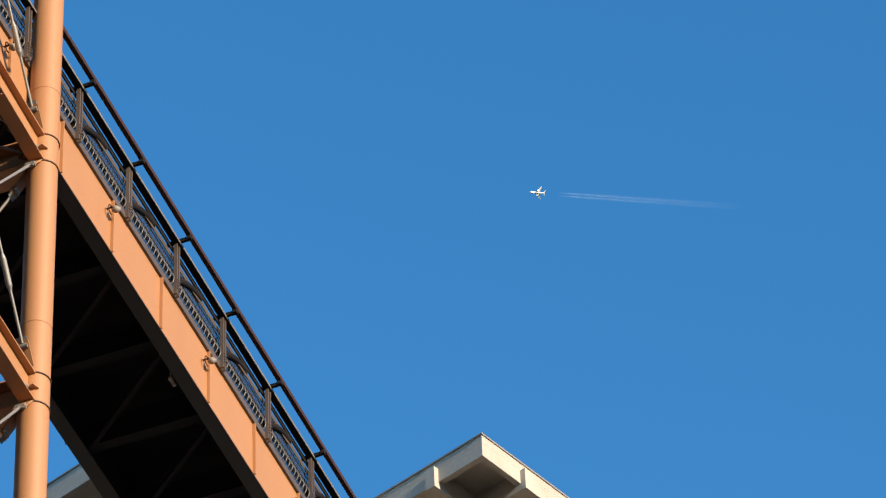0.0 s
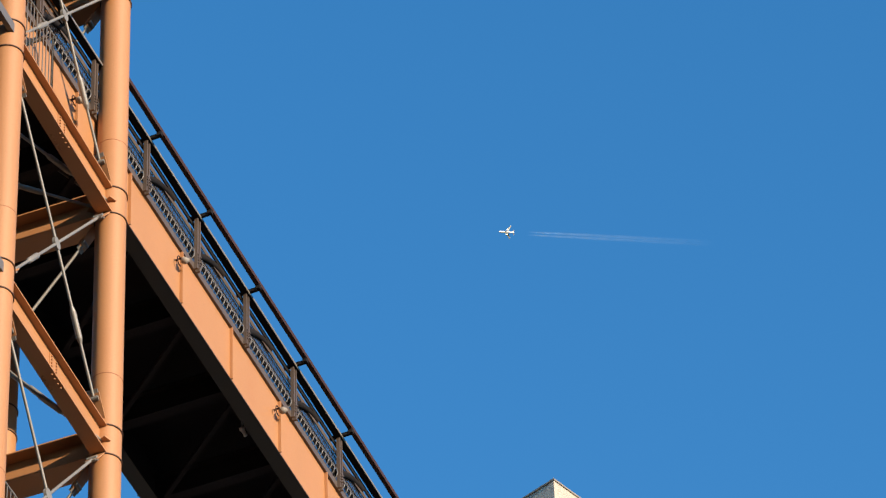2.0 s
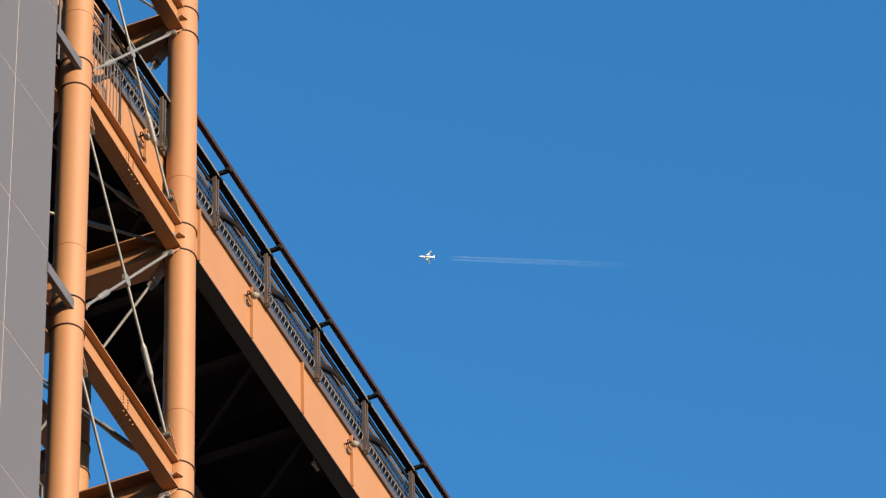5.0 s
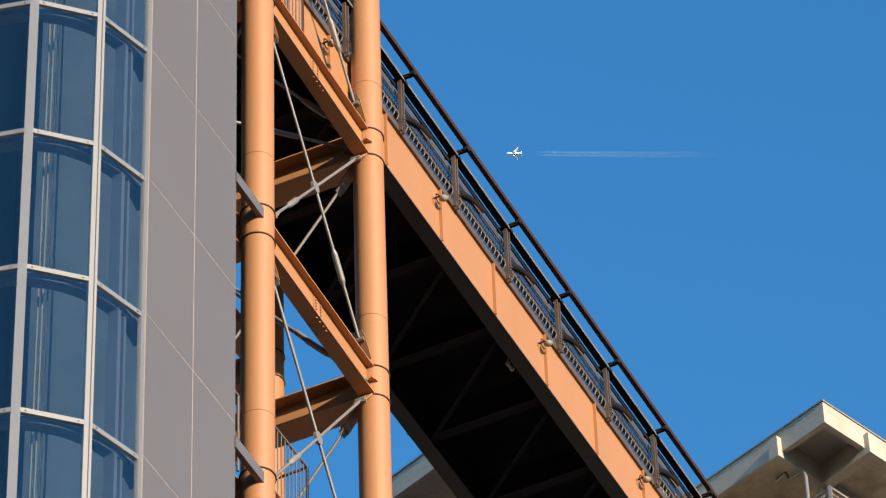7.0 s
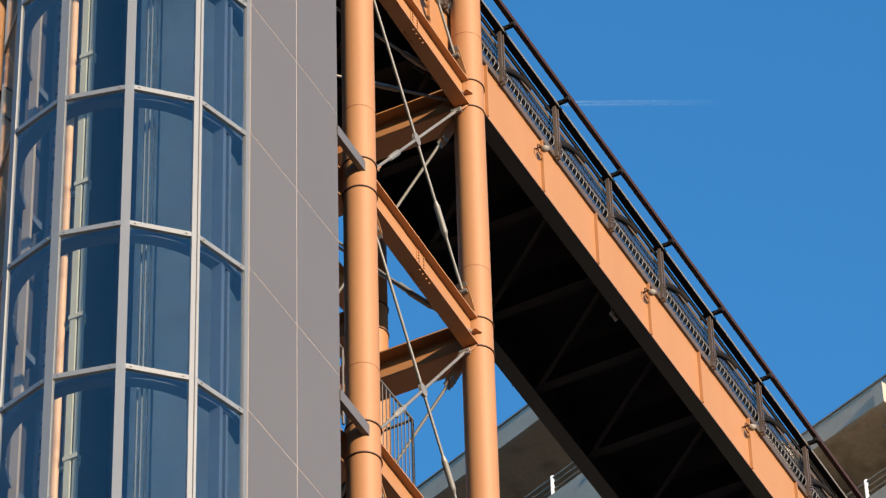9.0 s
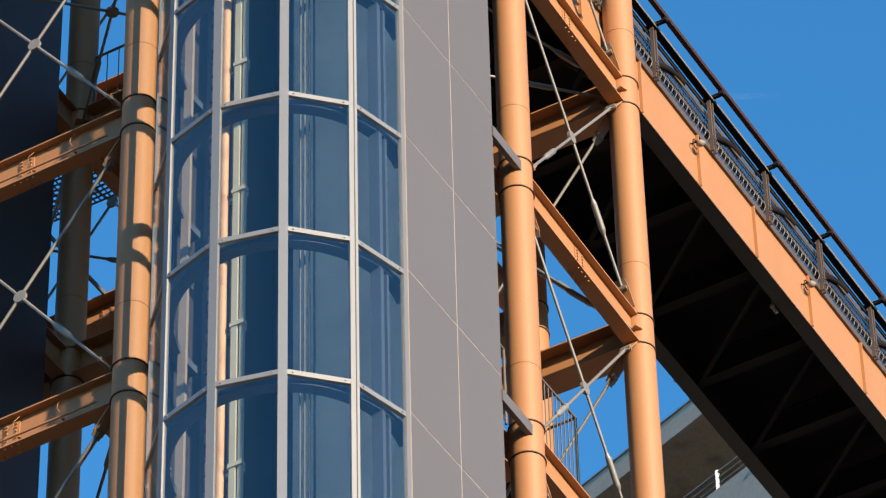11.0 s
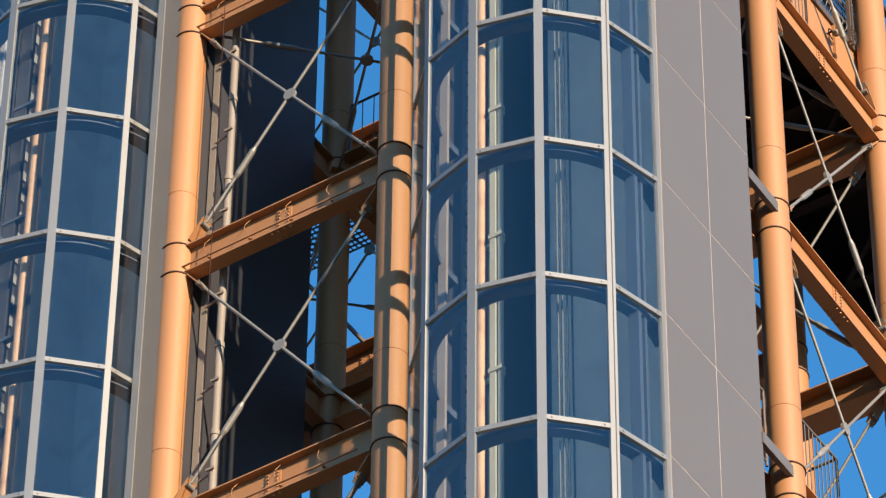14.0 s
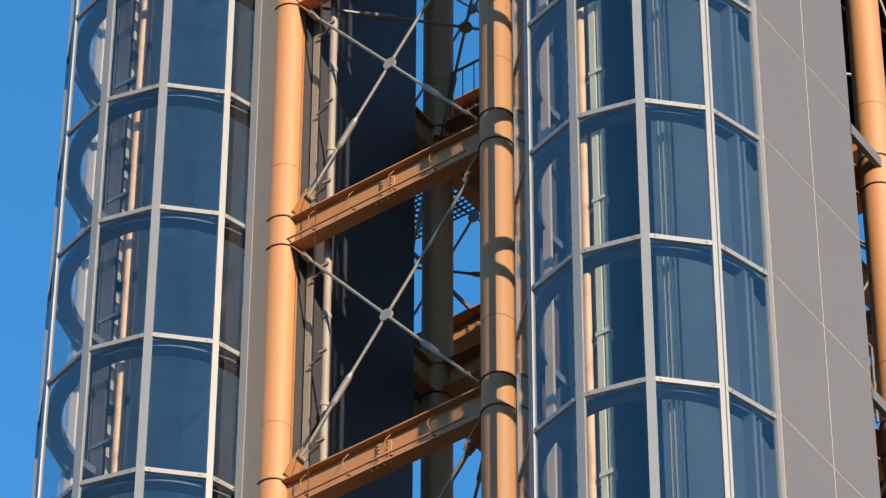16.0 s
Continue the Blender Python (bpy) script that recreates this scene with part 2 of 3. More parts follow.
def column():
    s = Shape()
    s.rod((COLS[0][0], COLS[0][1], 0), (COLS[0][0], COLS[0][1], TOP), CR, 40)
    first = part("column", s, ORANGE, tower, "round orange painted steel column")
    r = Shape().ring((*COLS[0], 0), CR - 0.01, CR + 0.025, BEAM_Z - 0.38, BEAM_Z - 0.358, 32)
    collar = part("collar", r, RINGMAT, first, "dark edged collar plate")
    w = Shape().ring((*COLS[0], 0), CR - 0.01, CR + 0.004, BEAM_Z + 1.7, BEAM_Z + 1.715, 32)
    seam = part("weld_seam", w, RUST, first, "rusty weld seam")
    for i, (x, y) in enumerate(COLS):
        own = again(first, (x - COLS[0][0], y - COLS[0][1], 0)) if i else first
        for k in LEVELS:
            if i or k:
                again(seam, (0, 0, k * STOREY), own)
            for dz in (0.0, 0.73):
                if i or k or dz:
                    again(collar, (0, 0, k * STOREY + dz), own)


def beams():
    pairs = [(0, 1), (2, 3), (3, 4), (4, 5), (6, 7), (7, 8), (8, 9), (10, 11), (2, 6), (3, 7), (4, 8), (5, 9), (7, 10), (8, 11), (0, 3), (1, 4)]
    for a, b in pairs:
        pa, pb = Vector((*COLS[a], BEAM_Z)), Vector((*COLS[b], BEAM_Z))
        d = (pb - pa).normalized()
        broad = 0.56 if abs(d.y) > 0.9 and a else 0.3
        s = Shape().ibeam(pa + d * (CR - 0.02), pb - d * (CR - 0.02), 0.7, broad)
        side = Vector((d.y, -d.x, 0))
        mid = (pa + pb) / 2
        # a bolted splice in the middle: cover plates and bolt heads
        for sg in (-1, 1):
            s.bar(mid - d * 0.16 + side * sg * 0.018, mid + d * 0.16 + side * sg * 0.018, 0.02, 0.5)
            for i in (-0.1, 0.1):
                for j in (-0.2, -0.12, -0.04, 0.04, 0.12, 0.2):
                    q = mid + d * i + Vector((0, 0, j))
                    s.rod(q + side * sg * 0.028, q + side * sg * 0.055, 0.02, 6)
        for i in (-0.2, -0.07, 0.07, 0.2):
            for w in (-0.09, 0.09):
                q = mid + d * i + side * w
                s.rod(q + Vector((0, 0, -0.35)), q + Vector((0, 0, -0.385)), 0.022, 6)
        first = part("beam", s, ORANGE, tower, "orange I-beam with bolted splices")
        for k in LEVELS:
            if k:
                again(first, (0, 0, k * STOREY))


def tie_rods():
    """Crossed tie rods with turnbuckles, clevises and a round centre plate in one bay."""
    bays = [(0, 1), (2, 6), (6, 7), (8, 9), (5, 9), (10, 11)]
    for a, b in bays:
        pa, pb = Vector((*COLS[a], 0)), Vector((*COLS[b], 0))
        d = (pb - pa).normalized()
        side = Vector((d.y, -d.x, 0))
        lo, hi = BEAM_Z + 0.86, BEAM_Z + STOREY - 0.76
        ends = [(pa + d * 0.6 + Vector((0, 0, lo)), pb - d * 0.6 + Vector((0, 0, hi))), (pa + d * 0.6 + Vector((0, 0, hi)), pb - d * 0.6 + Vector((0, 0, lo)))]
        mid = (ends[0][0] + ends[0][1]) / 2
        made = [(part("centre_plate", Shape().rod(mid - side * 0.03, mid + side * 0.03, 0.13, 20), STEEL, tower, "round steel plate where tie rods cross"), [])]
        for p, q in ends:
            for e in (p, q):
                u = (e - mid).normalized()
                start = mid + u * 0.1
                rod = part("tie_rod", Shape().rod(start, e, 0.03, 10), STEEL, tower, "grey steel tie rod")
                own = []
                if e.z < mid.z:
                    own.append(part("turnbuckle", turnbuckle(start.lerp(e, 0.52), u), STEEL, rod, "grey steel turnbuckle"))
                c = Shape()
                for sg in (-1, 1):
                    c.bar(e - u * 0.12 + side * sg * 0.045, e + u * 0.14 + side * sg * 0.045, 0.02, 0.13, side)
                c.rod(e + u * 0.06 - side * 0.1, e + u * 0.06 + side * 0.1, 0.055, 12)
                own.append(part("clevis", c, STEEL, rod, "forked steel rod end with pin"))
                made.append((rod, own))
                back = e + u * 0.1
                g = Shape().bar(back - u * 0.14, back + u * 0.36, 0.024, 0.26, side)
                made.append((part("gusset", g, ORANGE, tower, "orange gusset plate"), []))
        for m, own in made:
            for k in range(-9, 3):
                if k:
                    o = again(m, (0, 0, k * STOREY))
                    for c in own:
                        again(c, (0, 0, 0), o)


def turnbuckle(c, u):
    return Shape().rod(c - u * 0.26, c + u * 0.26, 0.06, 12).rod(c - u * 0.36, c - u * 0.26, 0.032, 12, 0.06).rod(c + u * 0.26, c + u * 0.36, 0.06, 12, 0.032)


def plan_rods():
    """Crossed rods lying level in the side cells, at the beams' height."""
    for a, b, c, d in ((2, 7, 6, 3), (4, 9, 8, 5), (0, 4, 1, 3)):
        made = []
        z = BEAM_Z - 0.05
        mid = (Vector((*COLS[a], z)) + Vector((*COLS[b], z))) / 2
        made.append(part("centre_plate", Shape().rod(mid - Vector((0, 0, 0.03)), mid + Vector((0, 0, 0.03)), 0.13, 20), STEEL, tower))
        for e in (a, b, c, d):
            p = Vector((*COLS[e], z))
            u = (p - mid).normalized()
            q = p - u * 0.4
            made.append(part("tie_rod", Shape().rod(mid + u * 0.1, q, 0.03, 10), STEEL, tower, "grey steel tie rod"))
            m = mid.lerp(q, 0.55)
            made.append(part("turnbuckle", Shape().rod(m - u * 0.26, m + u * 0.26, 0.058, 12).rod(m - u * 0.36, m - u * 0.26, 0.032, 12, 0.058).rod(m + u * 0.26, m + u * 0.36, 0.058, 12, 0.032), STEEL, tower, "grey steel turnbuckle"))
            made.append(part("gusset", Shape().bar(q - u * 0.05, p - u * 0.2, 0.3, 0.024), ORANGE, tower))
        for m in made:
            m.location.z += STOREY
            for k in range(-10, 3, 2):
                if k:
                    again(m, (0, 0, k * STOREY))


def corner_rods():
    """A level rod from the outer corner column back towards the shaft, with a turnbuckle, at each storey."""
    p, q = Vector((59.36, 29.46, BEAM_Z - 0.05)), Vector((54.98, 30.9, BEAM_Z - 0.05))
    u = (q - p).normalized()
    rod = part("tie_rod", Shape().rod(p, q, 0.03, 10), STEEL, tower, "grey steel tie rod")
    tb = part("turnbuckle", turnbuckle(p + u * 1.35, u), STEEL, rod, "grey steel turnbuckle")
    plate = part("gusset", Shape().bar(p + u * 0.05, p - u * 0.12, 0.26, 0.024), ORANGE, tower, "orange gusset plate")
    for k in LEVELS:
        if k:
            again(tb, (0, 0, 0), again(rod, (0, 0, k * STOREY)))
            again(plate, (0, 0, k * STOREY))


def railing(s, p, q, height, gap=0.14, posts=2):
    """Top rail, foot rail, thin balusters and stouter end posts from p to q."""
    p, q = Vector(p), Vector(q)
    u = Vector((0, 0, 1))
    n = max(2, round((q - p).length / gap))
    s.rod(p + u * height, q + u * height, 0.028, 8)
    s.rod(p + u * 0.1, q + u * 0.1, 0.018, 6)
    for i in range(n + 1):
        c = p.lerp(q, i / n)
        s.rod(c + u * 0.0, c + u * height, 0.026 if i in (0, n) else 0.011, 6)


def landings():
    """Small gallery at each storey: grating floor on the beams and a steel railing."""
    z = BEAM_Z - STOREY + 0.352
    s = Shape()
    railing(s, (55.2, 29.42, z), (56.74, 29.42, z), 1.75)
    railing(s, (56.74, 29.42, z), (56.74, 30.6, z), 1.75)
    railing(s, (53.75, 29.6, z), (54.5, 29.6, z), 1.75)
    rail = part("landing_railing", s, BARS, tower, "thin grey steel landing railing")
    s = Shape()
    railing(s, (54.85, 34.7, z), (54.85, 38.8, z), 1.6, 0.28)
    inner = part("landing_railing", s, BARS, tower, "thin grey steel landing railing")
    f = Shape().box((55.0, 29.58, z + 0.002), (56.7, 30.6, z + 0.06))
    floor_a = part("landing_floor", f, SOFFIT, tower, "dark floor on the beams, landing and added light-blocking core")
    # Core floor added to block sky light and darken the tower's inside.
    f = Shape().box((55.02, 34.5, z + 0.002), (59.4, 39.0, z + 0.06))
    core_occluder = part("landing_floor", f, SOFFIT, tower, "dark floor on the beams, landing and added light-blocking core")
    g = Shape()
    for i in range(19):
        y = 39.35 + 2.1 * i / 18
        g.bar((55.2, y, z + 0.03), (57.0, y, z + 0.03), 0.012, 0.05)
    for i in range(16):
        x = 55.2 + 1.8 * i / 15
        g.bar((x, 39.35, z + 0.03), (x, 41.45, z + 0.03), 0.012, 0.05)
    for y in (39.3, 41.5):
        g.bar((55.0, y, z + 0.02), (59.4, y, z + 0.02), 0.05, 0.1)
    grating = part("grating", g, BARS, tower, "open steel grating")
    for m in (rail, inner, floor_a, core_occluder, grating):
        for k in (-8, -6, -4, -2, 2, 4):
            again(m, (0, 0, k * STOREY))


def services():
    """Rain pipe with stand-off arms beside a column, cable tray, and conduit clipped along the front beams."""
    px, py = 50.3, 38.33
    p = Shape().rod((px, py, 0), (px, py, TOP - 2), 0.075, 16)
    for k in range(-26, 11):
        p.rod((px, py, BEAM_Z + k * 2.12), (px, py, BEAM_Z + k * 2.12 + 0.12), 0.092, 16)
    part("rain_pipe", p, PIPE, tower, "pale grey rain pipe")
    arm = Shape().bar((px, py, BEAM_Z + 1.3), (50.4, 38.8, BEAM_Z + 1.3), 0.03, 0.04)
    arm.bar((px - 0.09, py - 0.09, BEAM_Z + 1.3), (px - 0.09, py + 0.09, BEAM_Z + 1.3), 0.03, 0.05)
    arm = part("pipe_arm", arm, PIPE, tower, "pale pipe bracket")
    tray = Shape().box((50.38, 38.73, 0), (50.45, 38.87, TOP - 2))
    part("cable_tray", tray, PIPE, tower, "pale grey vertical cable tray")
    for k in range(-27, 10):
        if k:
            again(arm, (0, 0, k * STOREY / 3))
    y0, y1, x = 34.9, 38.9, 49.95 - 0.17
    c = Shape().rod((x, y0, BEAM_Z - 0.22), (x, y1, BEAM_Z - 0.22), 0.022, 8)
    for y in (35.6, 36.5, 37.4, 38.3):
        c.bar((x, y, BEAM_Z - 0.26), (x + 0.18, y, BEAM_Z - 0.26), 0.05, 0.03)
        c.path([(x, y, BEAM_Z - 0.2), (x - 0.05, y + 0.08, BEAM_Z - 0.05), (x, y + 0.1, BEAM_Z + 0.12), (x + 0.1, y + 0.05, BEAM_Z + 0.3)], 0.006, 5)
    c = part("conduit", c, ORANGE, tower, "clipped conduit with loose wires along a beam")
    for k in LEVELS:
        if k:
            again(c, (0, 0, k * STOREY))
    wire = Shape().path([(49.72, 38.2, 0), (49.72, 38.2, TOP)], 0.008, 5)
    part("cable", wire, BROWN, tower, "thin dark hanging cable")
    b = Shape().bar((53.6, 29.2, BEAM_Z + 0.14), (54.72, 29.22, BEAM_Z + 0.14), 0.1, 0.25)
    b.rod((54.6, 29.2, BEAM_Z + 0.02), (54.6, 29.2, BEAM_Z + 0.26), 0.03, 8)
    b = part("wall_bracket", b, PANEL, tower, "grey channel tying the shaft cladding to a column")
    for k in LEVELS:
        if k:
            again(b, (0, 0, k * STOREY))


RUST = material("rusty_seam", (0.24, 0.0867, 0.0333), 0.7)
PIPE = material("pale_pipe", (0.22, 0.1867, 0.1533), 0.6, vary=0.15)
column()
beams()
tie_rods()
plan_rods()
corner_rods()
landings()
services()


# ---- lift shafts ----
PITCH = STOREY / 2
RUNG_Z = 56.56
RUNGS = range(-17, 8)
SHAFT_TOP = RUNG_Z + 8 * PITCH


def lift_shaft(cx, cy, R, sgn, label):
    """A glazed twelve-sided front with full panes on the outer side, clad walls behind. sgn 1: outer side towards -y."""
    shaft = thing("lift_shaft", (cx, cy, 0), label, "lift shaft", "lift shafts of the tower")

    def pt(a, r=R):
        return Vector((cx + r * math.cos(radians(a)), cy + sgn * r * math.sin(radians(a)), 0))

    v = [pt(a) for a in (120, 150, 180, 210, 240, 270)]
    half = v[0] + (pt(90) - v[0]) * 0.56
    v = [half] + v
    up = Vector((0, 0, 1))
    # mullions
    for i, p in enumerate(v):
        out = (p - Vector((cx, cy, 0))).normalized()
        s = Shape().bar(p - out * 0.05, p - out * 0.05 + up * SHAFT_TOP, (0.155 if i > 1 else 0.12 if sgn < 0 else 0.045) if i else 0.05, 0.07, out)
        mullion = part("mullion", s, ALU, shaft, "pale aluminium mullion")
        if i == 5:
            side = Vector((-out.y, out.x, 0)) * sgn
            g = p - out * 0.012 + side * 0.02
            part("gasket", Shape().bar(g, g + up * SHAFT_TOP, 0.016, 0.01, out), DARK, mullion, "dark rubber gasket line")
    for p, q in zip(v, v[1:]):
        d = (q - p).normalized()
        a, b = p + d * 0.05, q - d * 0.05
        nrm = Vector((d.y, -d.x, 0)) * sgn
        if (nrm.dot((p + q) / 2 - Vector((cx, cy, 0)))) < 0:
            nrm = -nrm
        rail = Shape().bar(a + up * RUNG_Z - nrm * 0.04, b + up * RUNG_Z - nrm * 0.04, 0.08, 0.10)
        for e in (a + d * 0.12, b - d * 0.12):
            rail.rod(e + up * RUNG_Z, e + up * RUNG_Z + nrm * 0.02, 0.016, 8)
        rail = part("transom", rail, ALU, shaft, "pale aluminium transom with screw heads")
        mid = (a + b) / 2
        g = Shape().bar(mid + up * (RUNG_Z + 0.045) - nrm * 0.03, mid + up * (RUNG_Z + PITCH - 0.045) - nrm * 0.03, 0.012, (b - a).length, d)
        pane = part("pane", g, GLASS, shaft)
        for k in RUNGS:
            if k:
                again(rail, (0, 0, k * PITCH))
                again(pane, (0, 0, k * PITCH))
    # curved ring beams inside, one behind each row of transoms
    ring = Shape().ring((cx, cy, 0), R - (0.42 if sgn > 0 else 0.47), R - 0.2, RUNG_Z - (0.10 if sgn > 0 else 0.12), RUNG_Z + 0.06, 40, 85 if sgn > 0 else -284, 284 if sgn > 0 else -85)
    for a in (100, 120, 150, 180, 210, 240):
        p, q = pt(a, 1.9), pt(a, 2.15)
        ring.bar(p + up * (RUNG_Z - 0.02), q + up * (RUNG_Z - 0.02), 0.06, 0.06)
    ring = part("ring_beam", ring, RINGSTEEL, shaft, "curved dark blue ring beam behind the glass")
    for k in RUNGS:
        if k:
            again(ring, (0, 0, k * PITCH))
    # clad outer wall of separate panels, joints between
    yo = cy - sgn * R
    xs = [cx + 0.04, 52.14, 53.65]
    t = 0.05
    for xa, xb in zip(xs, xs[1:]):
        lo, hi = sorted((yo, yo + sgn * t))
        s = Shape().box((xa + 0.016, lo, RUNG_Z + 0.146), (xb - 0.016, hi, RUNG_Z + 0.114 + PITCH))
        cl = part("cladding_panel", s, PANEL, shaft, "smooth grey metal cladding panel")
        for k in RUNGS:
            if k:
                again(cl, (0, 0, k * PITCH))
    lo, hi = sorted((yo + sgn * 0.006, yo + sgn * 0.12))
    part("panel_backing", Shape().box((xs[0], lo, 0), (xs[-1] - 0.01, hi, SHAFT_TOP), None), JOINT, shaft, "pale joint seal behind the cladding")
    lo, hi = sorted((yo + sgn * 0.125, yo + sgn * 0.16))
    part("side_wall", Shape().box((xs[0], lo, 0), (53.6, hi, SHAFT_TOP)), LINING if sgn > 0 else GREYLINING, shaft, "grey inner lining of the shaft")
    yi = cy + sgn * 3.04
    lo, hi = sorted((yi, yi - sgn * 0.045))
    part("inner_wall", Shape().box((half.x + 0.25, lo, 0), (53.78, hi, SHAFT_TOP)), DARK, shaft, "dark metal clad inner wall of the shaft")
    lo, hi = sorted((yo + sgn * 0.17, yi - sgn * 0.06))
    part("back_lining", Shape().box((53.44, lo, 0), (53.497, hi, SHAFT_TOP)), LINING if sgn > 0 else GREYLINING, shaft, "grey inner lining of the shaft")
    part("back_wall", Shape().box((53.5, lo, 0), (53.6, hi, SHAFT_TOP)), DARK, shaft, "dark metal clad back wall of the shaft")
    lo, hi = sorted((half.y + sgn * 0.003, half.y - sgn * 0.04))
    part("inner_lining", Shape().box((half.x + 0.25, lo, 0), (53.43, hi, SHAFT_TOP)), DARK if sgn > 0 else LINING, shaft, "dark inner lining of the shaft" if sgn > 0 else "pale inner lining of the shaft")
    # guide rails, posts and a ladder inside
    if sgn > 0:
        part("guide_post", Shape().rod((50.6, 32.93, 0), (50.6, 32.93, SHAFT_TOP), 0.08, 16), COPPER, shaft, "stained copper brown post")
        rl = Shape().box((50.55, 32.60, 0), (50.65, 32.72, SHAFT_TOP)).box((50.57, 32.48, 0), (50.63, 32.56, SHAFT_TOP))
        part("guide_rail", rl, CREAM, shaft, "cream guide rail")
        # Thin dark sheet in front of the pale back lining, from y 33.27 inward.
        part("back_lining", Shape().box((53.425, 33.27, 0), (53.437, hi, SHAFT_TOP)), DARK, shaft, "dark inner lining of the shaft")
        part("wall_channel", Shape().box((50.0, 29.42, 0), (50.1, 29.62, SHAFT_TOP)).box((50.2, 29.42, 0), (50.27, 29.56, SHAFT_TOP)), CHANNEL, shaft, "blue grey wall channel inside the shaft")
        for y in (31.92, 31.83, 31.73, 31.63):
            part("guide_rope", Shape().rod((51.5, y, 0), (51.5, y, SHAFT_TOP), 0.02, 8), ROPE, shaft, "thin pale rope")
        part("guide_rail", Shape().box((50.05, 33.3, 0), (50.12, 33.46, SHAFT_TOP)), PIPE, shaft, "grey guide rail")
        cl = Shape().box((50.53, 32.46, RUNG_Z + 0.55), (50.66, 32.74, RUNG_Z + 0.64)).box((50.66, 32.5, RUNG_Z + 0.5), (50.72, 33.08, RUNG_Z + 0.58))
    else:
        part("guide_post", Shape().rod((50.6, 43.33, 0), (50.6, 43.33, SHAFT_TOP), 0.085, 16), COPPER, shaft, "stained copper brown post")
        part("guide_rail", Shape().box((50.62, 43.72, 0), (50.75, 44.0, SHAFT_TOP)), DARK, shaft, "dark guide rail")
        cl = Shape().box((50.6, 43.3, RUNG_Z + 0.55), (50.72, 44.0, RUNG_Z + 0.63))
    if sgn > 0:
        ld = Shape()
        lx, ly = 50.95, 33.32
        for i in range(0, int(SHAFT_TOP / 0.33)):
            ld.bar((lx, ly - 0.2, i * 0.33 + 0.3), (lx, ly + 0.2, i * 0.33 + 0.3), 0.04, 0.07)
        for e in (-0.2, 0.2):
            ld.bar((lx, ly + e, 0), (lx, ly + e, SHAFT_TOP), 0.05, 0.07, (0, 1, 0))
        part("ladder", ld, RINGSTEEL, shaft, "dark steel ladder inside the shaft")
    else:
        # pale plates on a dark board imitate sunlit lining between ladder rungs, beside the post
        board = Shape().box((50.6, 44.02, 0), (51.2, 44.04, SHAFT_TOP)).box((51.16, 43.62, 0), (51.2, 44.01, SHAFT_TOP))
        board = part("rack_board", board, DARK, shaft, "dark board standing in for the dark between lit lining patches")
        z0 = RUNG_Z - 36 * 0.56
        plate = part("rack_plate", Shape().box((50.62, 43.98, z0), (51.15, 44.0, z0 + 0.24)), PALEPLATE, board, "pale plate standing in for sunlit lining between ladder rungs")
        for i in range(1, int((SHAFT_TOP - z0) / 0.56)):
            again(plate, (0, 0, i * 0.56))
    cl = part("rail_clamp", cl, CREAM if sgn > 0 else RINGSTEEL, shaft, "clamp holding the guide rail")
    for k in RUNGS:
        if k:
            again(cl, (0, 0, k * PITCH))
    # narrow grey strip between the last pane and the column
    lo, hi = sorted((half.y + sgn * 0.03, half.y + sgn * 0.43))
    if sgn < 0:
        lo, hi = lo - 0.105, hi - 0.105
    front = half.x - (0.0 if sgn > 0 else 0.13)
    m = Shape().box((front, lo, 0), (front + (0.012 if sgn > 0 else 0.05), hi, SHAFT_TOP))
    if sgn > 0:
        part("edge_pane", m, GLASS, shaft, "narrow upright glass strip")
        part("edge_rail", Shape().box((half.x - 0.01, hi, 0), (half.x + 0.05, hi + 0.05, SHAFT_TOP)), ALU, shaft, "pale aluminium edge rail")
    else:
        part("edge_strip", m, EDGEGREY, shaft, "narrow warm grey metal edge strip")
        part("edge_rail", Shape().box((front - 0.03, hi + 0.002, 0), (front + 0.05, hi + 0.15, SHAFT_TOP)), ALU, shaft, "pale aluminium edge rail")
    return shaft


ROPE = material("grey_rope", (0.085, 0.10, 0.10), 0.6)
CHANNEL = material("wall_channel_paint", (0.05, 0.07, 0.10), 0.5, vary=0.12)
RINGSTEEL = material("ring_beam_paint", (0.06, 0.075, 0.10), 0.5, vary=0.15)
right_shaft = lift_shaft(50.47, 31.525, 2.34, 1, "glazed lift shaft with pale mullions and grey side cladding")
left_shaft = lift_shaft(50.31, 41.95, 2.37, -1, "glazed lift shaft beside an orange column, sky seen through it")

# ---- footbridge ----
GY, DY = 29.85, 33.05
BX0, BX1 = 55.6, 112.0
ZB, ZT = 69.83, 71.36
POST0, BAY = 61.72, 2.475
bridge = thing("footbridge", (61.7, 31.5, ZB), "high orange steel footbridge with brown railing and dark underside", "bridge")


